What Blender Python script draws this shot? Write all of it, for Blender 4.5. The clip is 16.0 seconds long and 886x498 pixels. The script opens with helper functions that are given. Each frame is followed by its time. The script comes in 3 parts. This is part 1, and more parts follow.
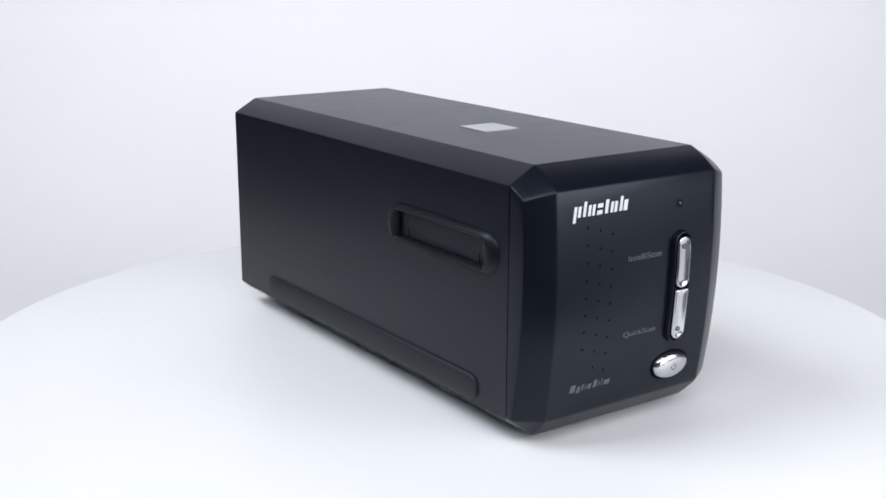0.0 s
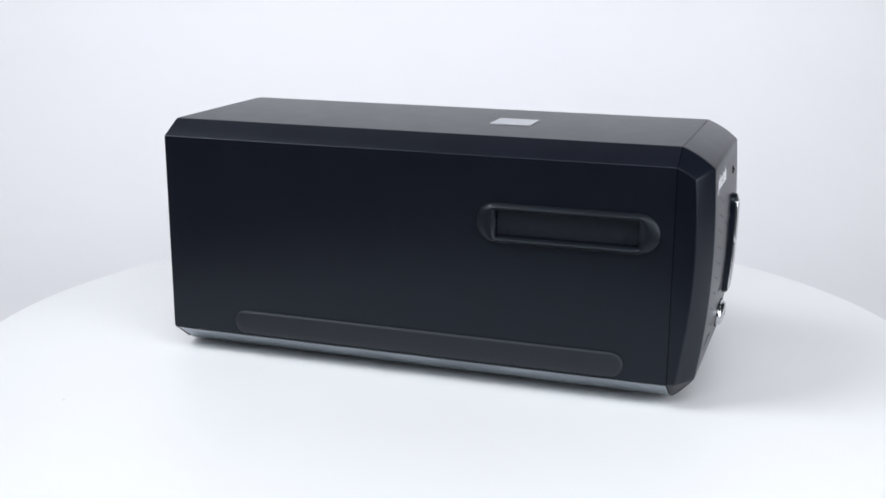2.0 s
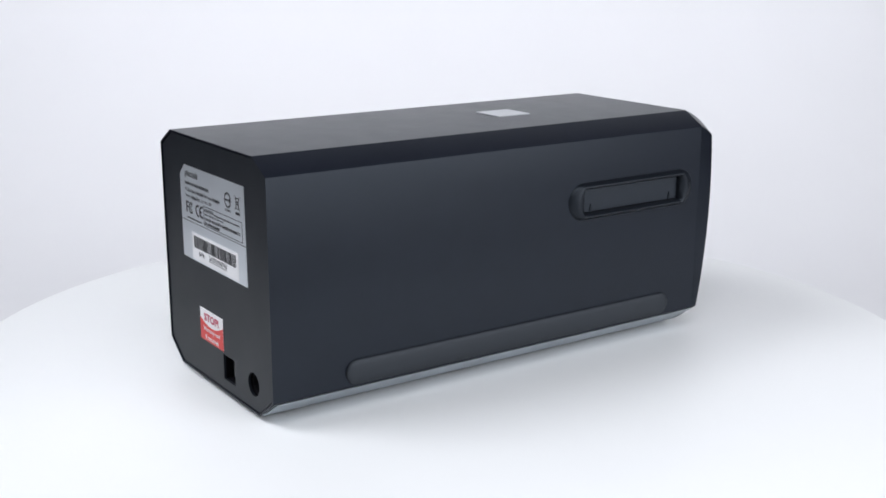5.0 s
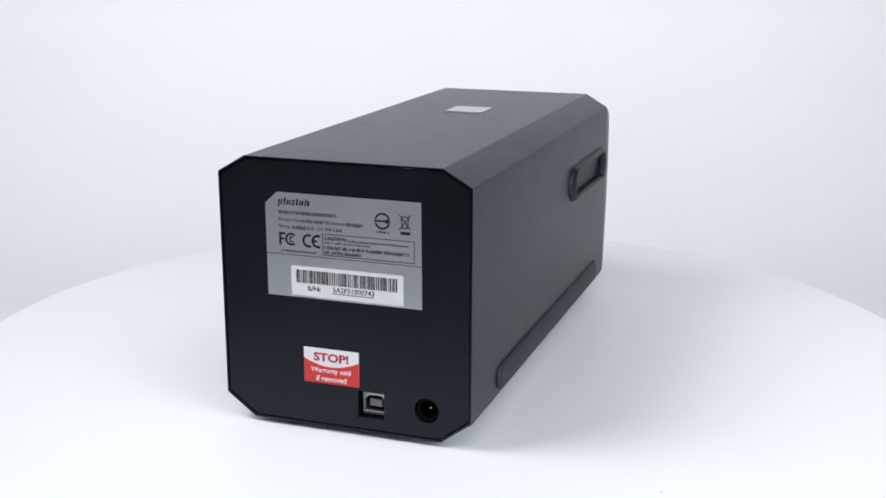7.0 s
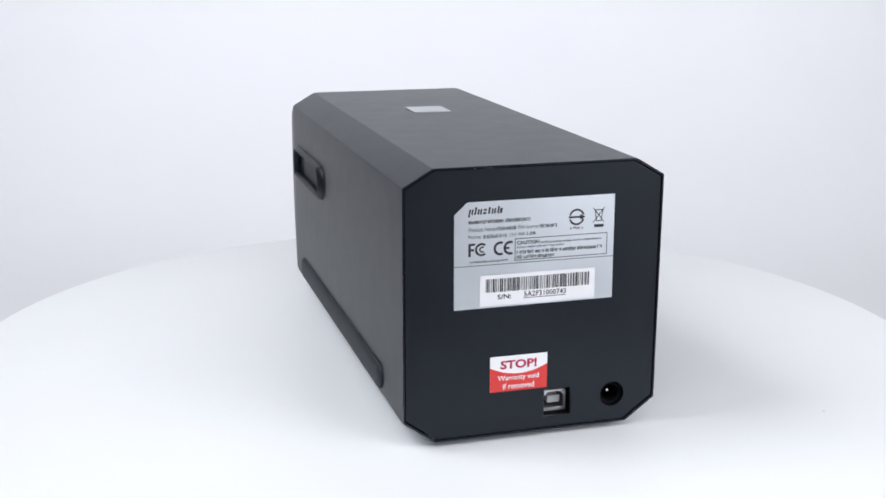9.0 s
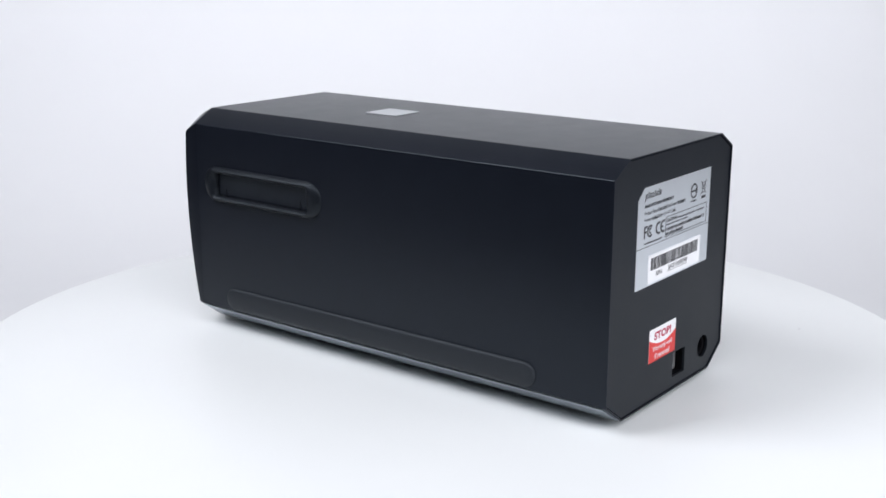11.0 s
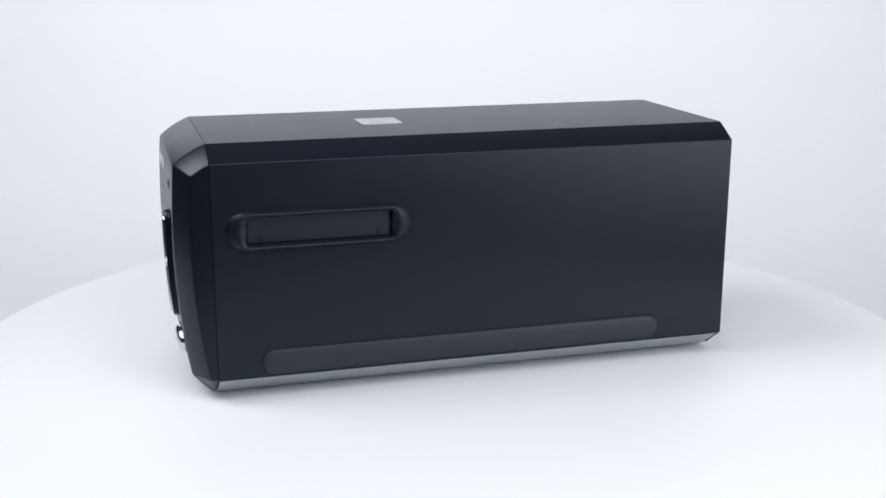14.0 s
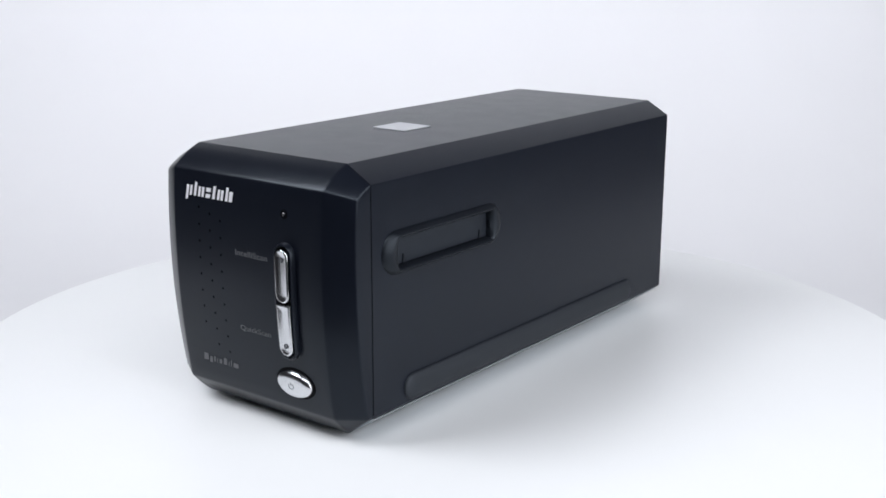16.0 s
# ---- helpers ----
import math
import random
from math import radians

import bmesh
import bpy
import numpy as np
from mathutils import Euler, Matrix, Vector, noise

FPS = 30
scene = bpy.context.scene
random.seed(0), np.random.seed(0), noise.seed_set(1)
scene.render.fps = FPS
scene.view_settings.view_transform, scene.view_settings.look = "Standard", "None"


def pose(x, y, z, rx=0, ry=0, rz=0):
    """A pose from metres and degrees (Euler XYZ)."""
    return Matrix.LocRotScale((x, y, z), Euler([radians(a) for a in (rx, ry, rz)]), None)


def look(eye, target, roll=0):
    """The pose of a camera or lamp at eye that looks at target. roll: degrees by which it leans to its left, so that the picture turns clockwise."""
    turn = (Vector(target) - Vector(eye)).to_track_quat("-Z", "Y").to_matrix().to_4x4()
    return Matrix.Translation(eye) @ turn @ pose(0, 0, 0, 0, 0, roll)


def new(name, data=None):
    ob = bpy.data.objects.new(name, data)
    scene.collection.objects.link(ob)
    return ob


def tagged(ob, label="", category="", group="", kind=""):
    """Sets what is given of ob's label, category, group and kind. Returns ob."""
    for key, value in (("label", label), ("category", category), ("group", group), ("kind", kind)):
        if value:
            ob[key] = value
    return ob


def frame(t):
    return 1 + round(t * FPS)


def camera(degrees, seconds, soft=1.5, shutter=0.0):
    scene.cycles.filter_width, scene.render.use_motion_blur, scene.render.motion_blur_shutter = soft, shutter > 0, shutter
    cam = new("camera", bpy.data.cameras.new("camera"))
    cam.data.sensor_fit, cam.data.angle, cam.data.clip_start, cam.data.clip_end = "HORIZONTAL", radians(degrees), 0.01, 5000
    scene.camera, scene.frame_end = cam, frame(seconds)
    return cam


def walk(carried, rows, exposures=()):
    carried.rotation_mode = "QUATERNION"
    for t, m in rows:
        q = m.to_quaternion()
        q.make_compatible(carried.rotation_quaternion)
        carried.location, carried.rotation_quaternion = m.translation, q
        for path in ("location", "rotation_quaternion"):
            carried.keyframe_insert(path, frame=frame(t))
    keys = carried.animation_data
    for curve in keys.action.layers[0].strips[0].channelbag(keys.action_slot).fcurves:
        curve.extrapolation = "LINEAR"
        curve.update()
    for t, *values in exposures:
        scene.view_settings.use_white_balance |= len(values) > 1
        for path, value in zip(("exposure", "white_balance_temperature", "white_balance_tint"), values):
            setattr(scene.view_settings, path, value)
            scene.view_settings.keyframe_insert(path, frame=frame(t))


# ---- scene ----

# The camera stands on its tripod before a turning table.
cam = camera(40.86, 16.0, soft=1.7)
still = pose(0.0, -0.6, 0.2039, 90 - 14.468, -0.137, 0.203)
walk(cam, [(0.0, still), (16.0, still)], [(0.0, 0.0), (16.0, 0.0)])


# ---- world and studio lights ----
world = bpy.data.worlds.new("studio")
scene.world = world
world.use_nodes = True
world.node_tree.nodes["Background"].inputs["Color"].default_value = (0.5, 0.55, 0.65, 1)
world.node_tree.nodes["Background"].inputs["Strength"].default_value = 0.02


def softbox(name, eye, target, width, height, watts, colour):
    data = bpy.data.lights.new(name, "AREA")
    data.shape, data.size, data.size_y = "RECTANGLE", width, height
    data.energy, data.color = watts, colour
    ob = new(name, data)
    ob.matrix_world = look(eye, target)
    return ob


COOL = (0.905, 0.925, 1.0)
softbox("softbox_right", (1.02, -0.70, 0.42), (0, 0, 0.05), 1.0, 1.0, 14.8, COOL)
softbox("softbox_left", (-0.90, -0.20, 1.10), (0, 0, 0.0), 0.7, 0.7, 16.0, COOL)
softbox("softbox_front", (0.10, -0.95, 1.30), (0, 0.0, 0.0), 1.5, 0.5, 13.0, COOL)
softbox("backdrop_light", (0.0, 0.50, 0.85), (0, 0.95, 0.40), 1.3, 0.25, 1.7, COOL).data.spread = radians(100)


# ---- materials ----
def material(name, colour, rough=0.5, metal=0.0, grain=0.0, size=0.0005, mottle=0.0, spot=0.05, specular=0.5, coat=0.0, rough_var=0.0, tint=(1.0, 1.0, 1.0)):
    """A surface with a fine grain in its relief and a broad, faint mottling in its colour and gloss."""
    m = bpy.data.materials.new(name)
    m.use_nodes = True
    n, l = m.node_tree.nodes, m.node_tree.links
    b = n["Principled BSDF"]
    b.inputs["Base Color"].default_value = (*colour, 1)
    b.inputs["Roughness"].default_value = rough
    b.inputs["Metallic"].default_value = metal
    b.inputs["Specular IOR Level"].default_value = specular
    b.inputs["Specular Tint"].default_value = (*tint, 1)
    b.inputs["Coat Weight"].default_value = coat
    b.inputs["Coat Roughness"].default_value = 0.15
    place = n.new("ShaderNodeTexCoord")
    if grain:
        fine = n.new("ShaderNodeTexNoise")
        fine.inputs["Scale"].default_value = 1 / size
        fine.inputs["Detail"].default_value = 2
        l.new(place.outputs["Object"], fine.inputs["Vector"])
        bump = n.new("ShaderNodeBump")
        bump.inputs["Strength"].default_value = grain
        bump.inputs["Distance"].default_value = size * 0.4
        l.new(fine.outputs["Fac"], bump.inputs["Height"])
        l.new(bump.outputs["Normal"], b.inputs["Normal"])
    if mottle or rough_var:
        broad = n.new("ShaderNodeTexNoise")
        broad.inputs["Scale"].default_value = 1 / spot
        broad.inputs["Detail"].default_value = 5
        l.new(place.outputs["Object"], broad.inputs["Vector"])
        if mottle:
            ramp = n.new("ShaderNodeMapRange")
            ramp.inputs["From Min"].default_value, ramp.inputs["From Max"].default_value = 0.3, 0.7
            ramp.inputs["To Min"].default_value, ramp.inputs["To Max"].default_value = 1 - mottle, 1 + mottle
            l.new(broad.outputs["Fac"], ramp.inputs["Value"])
            mix = n.new("ShaderNodeVectorMath")
            mix.operation = "SCALE"
            mix.inputs[0].default_value = colour
            l.new(ramp.outputs["Result"], mix.inputs["Scale"])
            l.new(mix.outputs["Vector"], b.inputs["Base Color"])
        if rough_var:
            gloss = n.new("ShaderNodeMapRange")
            gloss.inputs["From Min"].default_value, gloss.inputs["From Max"].default_value = 0.3, 0.7
            gloss.inputs["To Min"].default_value, gloss.inputs["To Max"].default_value = rough - rough_var, rough + rough_var
            l.new(broad.outputs["Fac"], gloss.inputs["Value"])
            l.new(gloss.outputs["Result"], b.inputs["Roughness"])
    return m


BLACK = material("black_plastic", (0.0056, 0.0071, 0.0122), 0.36, grain=0.10, size=0.0006, mottle=0.08, spot=0.012, rough_var=0.012, specular=0.30, tint=(0.80, 0.91, 1.0))
FRONT = material("black_front_plastic", (0.0055, 0.0070, 0.0118), 0.29, grain=0.05, size=0.0006, mottle=0.08, spot=0.012, rough_var=0.012, specular=0.27, tint=(0.80, 0.91, 1.0))
GRIP_PLASTIC = material("black_textured_plastic", (0.0095, 0.0110, 0.0148), 0.58, grain=0.2, size=0.0006, mottle=0.10, spot=0.012, rough_var=0.02, specular=0.5, tint=(0.84, 0.93, 1.0))
FLAP = material("dark_rubber_flap", (0.0072, 0.0090, 0.0138), 0.48, grain=0.15, size=0.0008, mottle=0.15, spot=0.006, specular=0.42, tint=(0.80, 0.91, 1.0))
REAR = material("black_rear_plastic", (0.0064, 0.0078, 0.0110), 0.42, grain=0.15, size=0.0007, mottle=0.10, spot=0.03, rough_var=0.03, specular=0.30, tint=(0.80, 0.91, 1.0))
TRAY = material("dark_grey_base_metal", (0.36, 0.40, 0.435), 0.38, metal=0.6, grain=0.1, size=0.0006, mottle=0.08, spot=0.02, rough_var=0.04)
# near-black for rubber and plastic, and for shade painted into wells and holes
HOLLOW = material("hollow_black", (0.003, 0.003, 0.004), 0.7, mottle=0.1, spot=0.01, specular=0.06)
GLOSSY = material("dark_glossy_lens", (0.012, 0.012, 0.015), 0.16, mottle=0.05, spot=0.001, specular=1.0)
CHROME = material("chrome", (0.64, 0.65, 0.67), 0.20, metal=1.0, mottle=0.03, spot=0.01, rough_var=0.03)
NICKEL = material("connector_nickel", (0.50, 0.50, 0.51), 0.36, metal=0.85, mottle=0.06, spot=0.004, rough_var=0.05)
NYLON = material("connector_plastic", (0.42, 0.42, 0.42), 0.5, mottle=0.05, spot=0.003)
FOIL = material("silver_label_foil", (0.735, 0.775, 0.81), 0.36, metal=0.75, grain=0.05, size=0.0004, mottle=0.03, spot=0.02, rough_var=0.03)
PAPER = material("white_sticker_paper", (0.80, 0.80, 0.81), 0.5, grain=0.05, size=0.0004, mottle=0.02, spot=0.02)
RED = material("red_sticker_print", (0.62, 0.035, 0.03), 0.42, mottle=0.04, spot=0.01)
CRIMSON = material("crimson_print", (0.42, 0.012, 0.06), 0.45, mottle=0.04, spot=0.01)
INK = material("black_ink", (0.02, 0.02, 0.025), 0.5, mottle=0.1, spot=0.01)
GREY_INK = material("grey_ink", (0.055, 0.06, 0.068), 0.5, mottle=0.1, spot=0.01)
WHITE_INK = material("white_print", (0.78, 0.78, 0.80), 0.45, mottle=0.03, spot=0.005)
PALE_INK = material("pale_grey_print", (0.12, 0.124, 0.135), 0.45, mottle=0.05, spot=0.005)
DIM_INK = material("dim_grey_print", (0.095, 0.098, 0.107), 0.45, mottle=0.05, spot=0.005)
BADGE = material("brushed_silver_badge", (0.50, 0.515, 0.53), 0.38, metal=0.6, grain=0.1, size=0.0004, mottle=0.04, spot=0.004, rough_var=0.05)
DISC = material("white_turntable_laminate", (0.785, 0.796, 0.786), 0.42, grain=0.05, size=0.0008, mottle=0.012, spot=0.12, rough_var=0.05, specular=0.35)
SWEEP = material("white_backdrop_paper", (0.706, 0.706, 0.712), 0.8, grain=0.1, size=0.0015, mottle=0.015, spot=0.25)
DUST = material("dust_speck_grey", (0.52, 0.515, 0.51), 0.8, mottle=0.2, spot=0.001)
DARKWOOD = material("dark_table_laminate", (0.05, 0.047, 0.045), 0.5, mottle=0.15, spot=0.08)
WALL = material("grey_studio_wall", (0.12, 0.12, 0.125), 0.85, grain=0.1, size=0.004, mottle=0.06, spot=0.5)
CARPET = material("dark_studio_floor", (0.06, 0.06, 0.062), 0.8, mottle=0.15, spot=0.2)


# ---- mesh helpers ----
def part(name, bm, mat, parent=None, label="", smooth=False):
    """Links a bmesh as one mesh object, under parent where one is given."""
    bmesh.ops.recalc_face_normals(bm, faces=bm.faces[:])
    me = bpy.data.meshes.new(name)
    bm.to_mesh(me)
    bm.free()
    me.materials.append(mat)
    if smooth:
        me.shade_smooth()
        me.set_sharp_from_angle(angle=radians(smooth if smooth is not True else 35))
    ob = new(name, me)
    if parent:
        ob.parent = parent
    if label:
        tagged(ob, label)
    return ob


def loft(bm, rings, caps=(False, False), closed=True):
    """Quads between rings of equally many points."""
    vs = [[bm.verts.new(q) for q in ring] for ring in rings]
    n = len(vs[0])
    for a, b in zip(vs, vs[1:]):
        for i in range(n if closed else n - 1):
            j = (i + 1) % n
            bm.faces.new((a[i], a[j], b[j], b[i]))
    if caps[0]:
        bm.faces.new(vs[0])
    if caps[1]:
        bm.faces.new(vs[-1])
    return vs


def box(bm, x0, x1, y0, y1, z0, z1):
    loft(bm, [[(x0, y0, z), (x1, y0, z), (x1, y1, z), (x0, y1, z)] for z in (z0, z1)], (True, True))


def soft_box(bm, x0, x1, y0, y1, z0, z1, r):
    box(bm, x0, x1, y0, y1, z0, z1)
    bmesh.ops.bevel(bm, geom=bm.edges[:], offset=r, segments=2, affect="EDGES", profile=0.5)


def rounded(points, r, steps=3):
    """A polygon in a plane with its corners rounded."""
    out = []
    n = len(points)
    for i in range(n):
        p0, p1, p2 = (Vector(points[k % n]) for k in (i - 1, i, i + 1))
        a, b = (p0 - p1).normalized(), (p2 - p1).normalized()
        half = math.acos(max(-1, min(1, a.dot(b)))) / 2
        d = min(r / math.tan(half), (p0 - p1).length * 0.49, (p2 - p1).length * 0.49)
        s, e = p1 + a * d, p1 + b * d
        for k in range(steps + 1):
            u = k / steps
            out.append(tuple(s * (1 - u) ** 2 + p1 * 2 * u * (1 - u) + e * u ** 2))
    return out


def fill(bm, loops):
    """A flat face with holes: the first loop is the outline."""
    edges = []
    for loop in loops:
        vs = [bm.verts.new(q) for q in loop]
        edges += [bm.edges.new((vs[i], vs[(i + 1) % len(vs)])) for i in range(len(vs))]
    bmesh.ops.triangle_fill(bm, use_beauty=True, use_dissolve=False, edges=edges)


def stadium(cu, cv, length, height, n=12):
    """A pill's outline, from its right end counter-clockwise."""
    r = height / 2
    half = length / 2 - r
    pts = [(cu + half + r * math.cos(a), cv + r * math.sin(a)) for a in (math.pi * (k / n - 0.5) for k in range(n + 1))]
    pts += [(cu - half + r * math.cos(a), cv + r * math.sin(a)) for a in (math.pi * (k / n + 0.5) for k in range(n + 1))]
    return pts


def squared(cu, cv, length, height, r, n=12):
    """A rectangle with as many points as stadium(), matched end to end."""
    pts = []
    for side in (1, -1):
        for k in range(n + 1):
            s = k / n
            # down each short side, with the corners rounded a little
            v = max(-1, min(1, (2 * s - 1) * 1.25)) * height / 2 * side
            inset = r * max(0.0, (abs(2 * s - 1) - 0.8) / 0.2)
            pts.append((cu + side * (length / 2 - inset), cv + v))
    return pts


# frames of reference on the scanner: u to the right and v up as one faces that side, w out of it
CX = 0.0005
Y_REAR = 0.1298
HALF, TOP_HALF, LOW_HALF = 0.0569, 0.0443, 0.0434
TOP, SHOULDER, WAIST = 0.1164, 0.1091, 0.0095
SEAM = -0.1250
ON_REAR = Matrix(((-1, 0, 0, 0), (0, 0, 1, Y_REAR - 0.0005), (0, 1, 0, 0), (0, 0, 0, 1)))
ON_RIGHT = Matrix(((0, 0, 1, CX + HALF), (1, 0, 0, 0), (0, 1, 0, 0), (0, 0, 0, 1)))
ON_LEFT = Matrix(((0, 0, -1, CX - HALF), (-1, 0, 0, 0), (0, 1, 0, 0), (0, 0, 0, 1)))
ON_TOP = Matrix(((1, 0, 0, 0), (0, 1, 0, 0), (0, 0, 1, TOP), (0, 0, 0, 1)))


def front_y(z):
    """The bowed front's depth at a height."""
    s = (z - 0.072) / 0.060
    return -0.1413 + (0.0049 * s * s if s < 0 else 0.0040 * s * s)


def on_front(z, out=0.0):
    """A frame on the front at a height, tilted with the bow."""
    slope = (front_y(z + 0.001) - front_y(z - 0.001)) / 0.002
    tilt = math.atan(slope)
    m = Matrix(((1, 0, 0, 0), (0, 0, -1, front_y(z) - out), (0, 1, 0, z), (0, 0, 0, 1)))
    return m @ Matrix.Rotation(-tilt, 4, "X")


def sheet(name, outline, mat, where, parent, thick=0.00012, lift=0.0, label=""):
    """A thin flat piece (sticker, print) on one side of a thing."""
    bm = bmesh.new()
    loft(bm, [[(u, v, lift) for u, v in outline], [(u, v, lift + thick) for u, v in outline]], (True, True))
    bmesh.ops.transform(bm, matrix=where, verts=bm.verts[:])
    return part(name, bm, mat, parent, label)


def bar(u0, u1, v0, v1, slant=0.0):
    k = slant * (v1 - v0)
    return [(u0, v0), (u1, v0), (u1 + k, v1), (u0 + k, v1)]


def bars(name, outlines, mat, where, parent, thick=0.00008, lift=0.00013, label=""):
    """Several printed marks that belong together, as one mesh."""
    bm = bmesh.new()
    for o in outlines:
        loft(bm, [[(u, v, lift) for u, v in o], [(u, v, lift + thick) for u, v in o]], (True, True))
    bmesh.ops.transform(bm, matrix=where, verts=bm.verts[:])
    return part(name, bm, mat, parent, label)


def lettering(name, text, mat, where, parent, u0, u1, v0, v1, lift=0.00013, label="", bold=0.0):
    """Printed words that fill a given rectangle."""
    cu = bpy.data.curves.new(name, "FONT")
    cu.body = text
    cu.offset = bold
    cu.resolution_u = 3
    ob = bpy.data.objects.new(name, cu)
    me = bpy.data.meshes.new_from_object(ob)
    bm = bmesh.new()
    bm.from_mesh(me)
    bpy.data.objects.remove(ob)
    xs, ys = [v.co.x for v in bm.verts], [v.co.y for v in bm.verts]
    sx, sy = (u1 - u0) / (max(xs) - min(xs)), (v1 - v0) / (max(ys) - min(ys))
    m = Matrix.Translation((u0, v0, lift)) @ Matrix.Diagonal((sx, sy, 1, 1)) @ Matrix.Translation((-min(xs), -min(ys), 0))
    bmesh.ops.transform(bm, matrix=where @ m, verts=bm.verts[:])
    ext = bmesh.ops.extrude_face_region(bm, geom=bm.faces[:])
    push = (where.to_3x3() @ Vector((0, 0, 1))).normalized() * 0.00006
    bmesh.ops.translate(bm, vec=push, verts=[e for e in ext["geom"] if isinstance(e, bmesh.types.BMVert)])
    return part(name, bm, mat, parent, label)


# ---- the studio ----
def sweep():
    """White paper that lies on the table and curves up into a backdrop."""
    bm = bmesh.new()
    line = [(-0.22, -0.110), (0.20, -0.110), (0.45, -0.110)]
    for k in range(1, 13):
        a = math.pi / 2 * k / 12
        line.append((0.45 + 0.50 * math.sin(a), -0.110 + 0.50 * (1 - math.cos(a))))
    line += [(0.95, 0.9), (0.95, 1.5), (0.95, 2.1)]
    rings = []
    for x in (-0.72, 0.95):
        rings.append([(x, y, z) for y, z in line] + [(x, y + 0.002, z - 0.002) for y, z in reversed(line)])
    loft(bm, rings, (True, True))
    return tagged(part("backdrop", bm, SWEEP, None, smooth=40), "seamless white paper backdrop curving up behind the turntable", "backdrop", kind="structure")


sweep()


def room():
    bm = bmesh.new()
    box(bm, -2.6, 2.6, -2.8, 2.2, -0.90, -0.80)
    tagged(part("floor", bm, CARPET), "dark grey studio floor", "floor", kind="structure")
    bm = bmesh.new()
    box(bm, -2.6, 2.6, -2.8, 2.2, 2.3, 2.4)
    tagged(part("ceiling", bm, WALL), "grey studio ceiling", "ceiling", kind="structure")
    for name, x0, x1, y0, y1 in (("wall_north", -2.6, 2.6, 2.2, 2.3), ("wall_south", -2.6, 2.6, -2.9, -2.8),
                                 ("wall_east", 2.6, 2.7, -2.9, 2.3), ("wall_west", -2.7, -2.6, -2.9, 2.3)):
        bm = bmesh.new()
        box(bm, x0, x1, y0, y1, -0.80, 2.3)
        tagged(part(name, bm, WALL), "plain grey studio wall", "wall", kind="structure")


room()


def table():
    top = bpy.data.objects.new("studio_table", None)
    scene.collection.objects.link(top)
    top.location = (0, 0.2, -0.80)
    tagged(top, "dark studio table under the white paper", "table")
    bm = bmesh.new()
    soft_box(bm, -1.0, 1.0, -0.5, 0.5, 0.655, 0.685, 0.004)
    part("tabletop", bm, DARKWOOD, top)
    for x in (-0.93, 0.93):
        for y in (-0.44, 0.44):
            bm = bmesh.new()
            soft_box(bm, x - 0.03, x + 0.03, y - 0.03, y + 0.03, 0.0, 0.654, 0.004)
            part("leg", bm, DARKWOOD, top)


table()


# ---- the turntable ----
def turntable():
    ob = new("turntable")
    tagged(ob, "round white laminate turntable, slowly turning", "turntable")
    bm = bmesh.new()
    prof = [(0.0005, 0.0), (0.12, 0.0), (0.2508, 0.0), (0.2519, -0.0004), (0.2523, -0.0012), (0.2525, -0.0025), (0.2525, -0.016), (0.2519, -0.0175), (0.2375, -0.018), (0.0005, -0.018)]
    n = 160
    loft(bm, [[(r * math.cos(2 * math.pi * k / n), r * math.sin(2 * math.pi * k / n), z) for k in range(n)] for r, z in prof], (True, True))
    part("disc", bm, DISC, ob, smooth=30)
    bm = bmesh.new()
    n = 64
    loft(bm, [[(r * math.cos(2 * math.pi * k / n), r * math.sin(2 * math.pi * k / n), z) for k in range(n)]
              for r, z in ((0.13, -0.0185), (0.13, -0.096), (0.15, -0.101), (0.15, -0.1075))], (True, True))
    part("base", bm, DISC, ob, smooth=30)
    for x, y, a, b in ((-0.1372, 0.1400, 0.0006, 0.0004),):
        bm = bmesh.new()
        bmesh.ops.create_icosphere(bm, subdivisions=2, radius=1.0)
        for v in bm.verts:
            v.co = Vector((x + v.co.x * a, y + v.co.y * b, 0.0001 + v.co.z * 0.0002)) + noise.noise_vector(v.co * 2) * 0.0001
        part("dust_speck", bm, DUST, ob, "tiny grey speck of dust", smooth=60)
    return ob


TURNTABLE = turntable()


# ---- the film scanner ----
SCANNER = new("film_scanner")
tagged(SCANNER, "black plastic desktop film scanner with chamfered edges and chrome buttons", "scanner")

OCTAGON = [(TOP_HALF, TOP), (HALF, SHOULDER), (HALF, WAIST), (LOW_HALF, -0.0004), (-LOW_HALF, -0.0004), (-HALF, WAIST), (-HALF, SHOULDER), (-TOP_HALF, TOP)]
SLOT = (-0.0766, 0.0782, 0.0660, 0.0122)      # middle along the scanner, height, length and height of the opening
RIM = (-0.0766, 0.0783, 0.0856, 0.0190)
GRIP = (-0.0057, 0.0162, 0.1990, 0.0120)


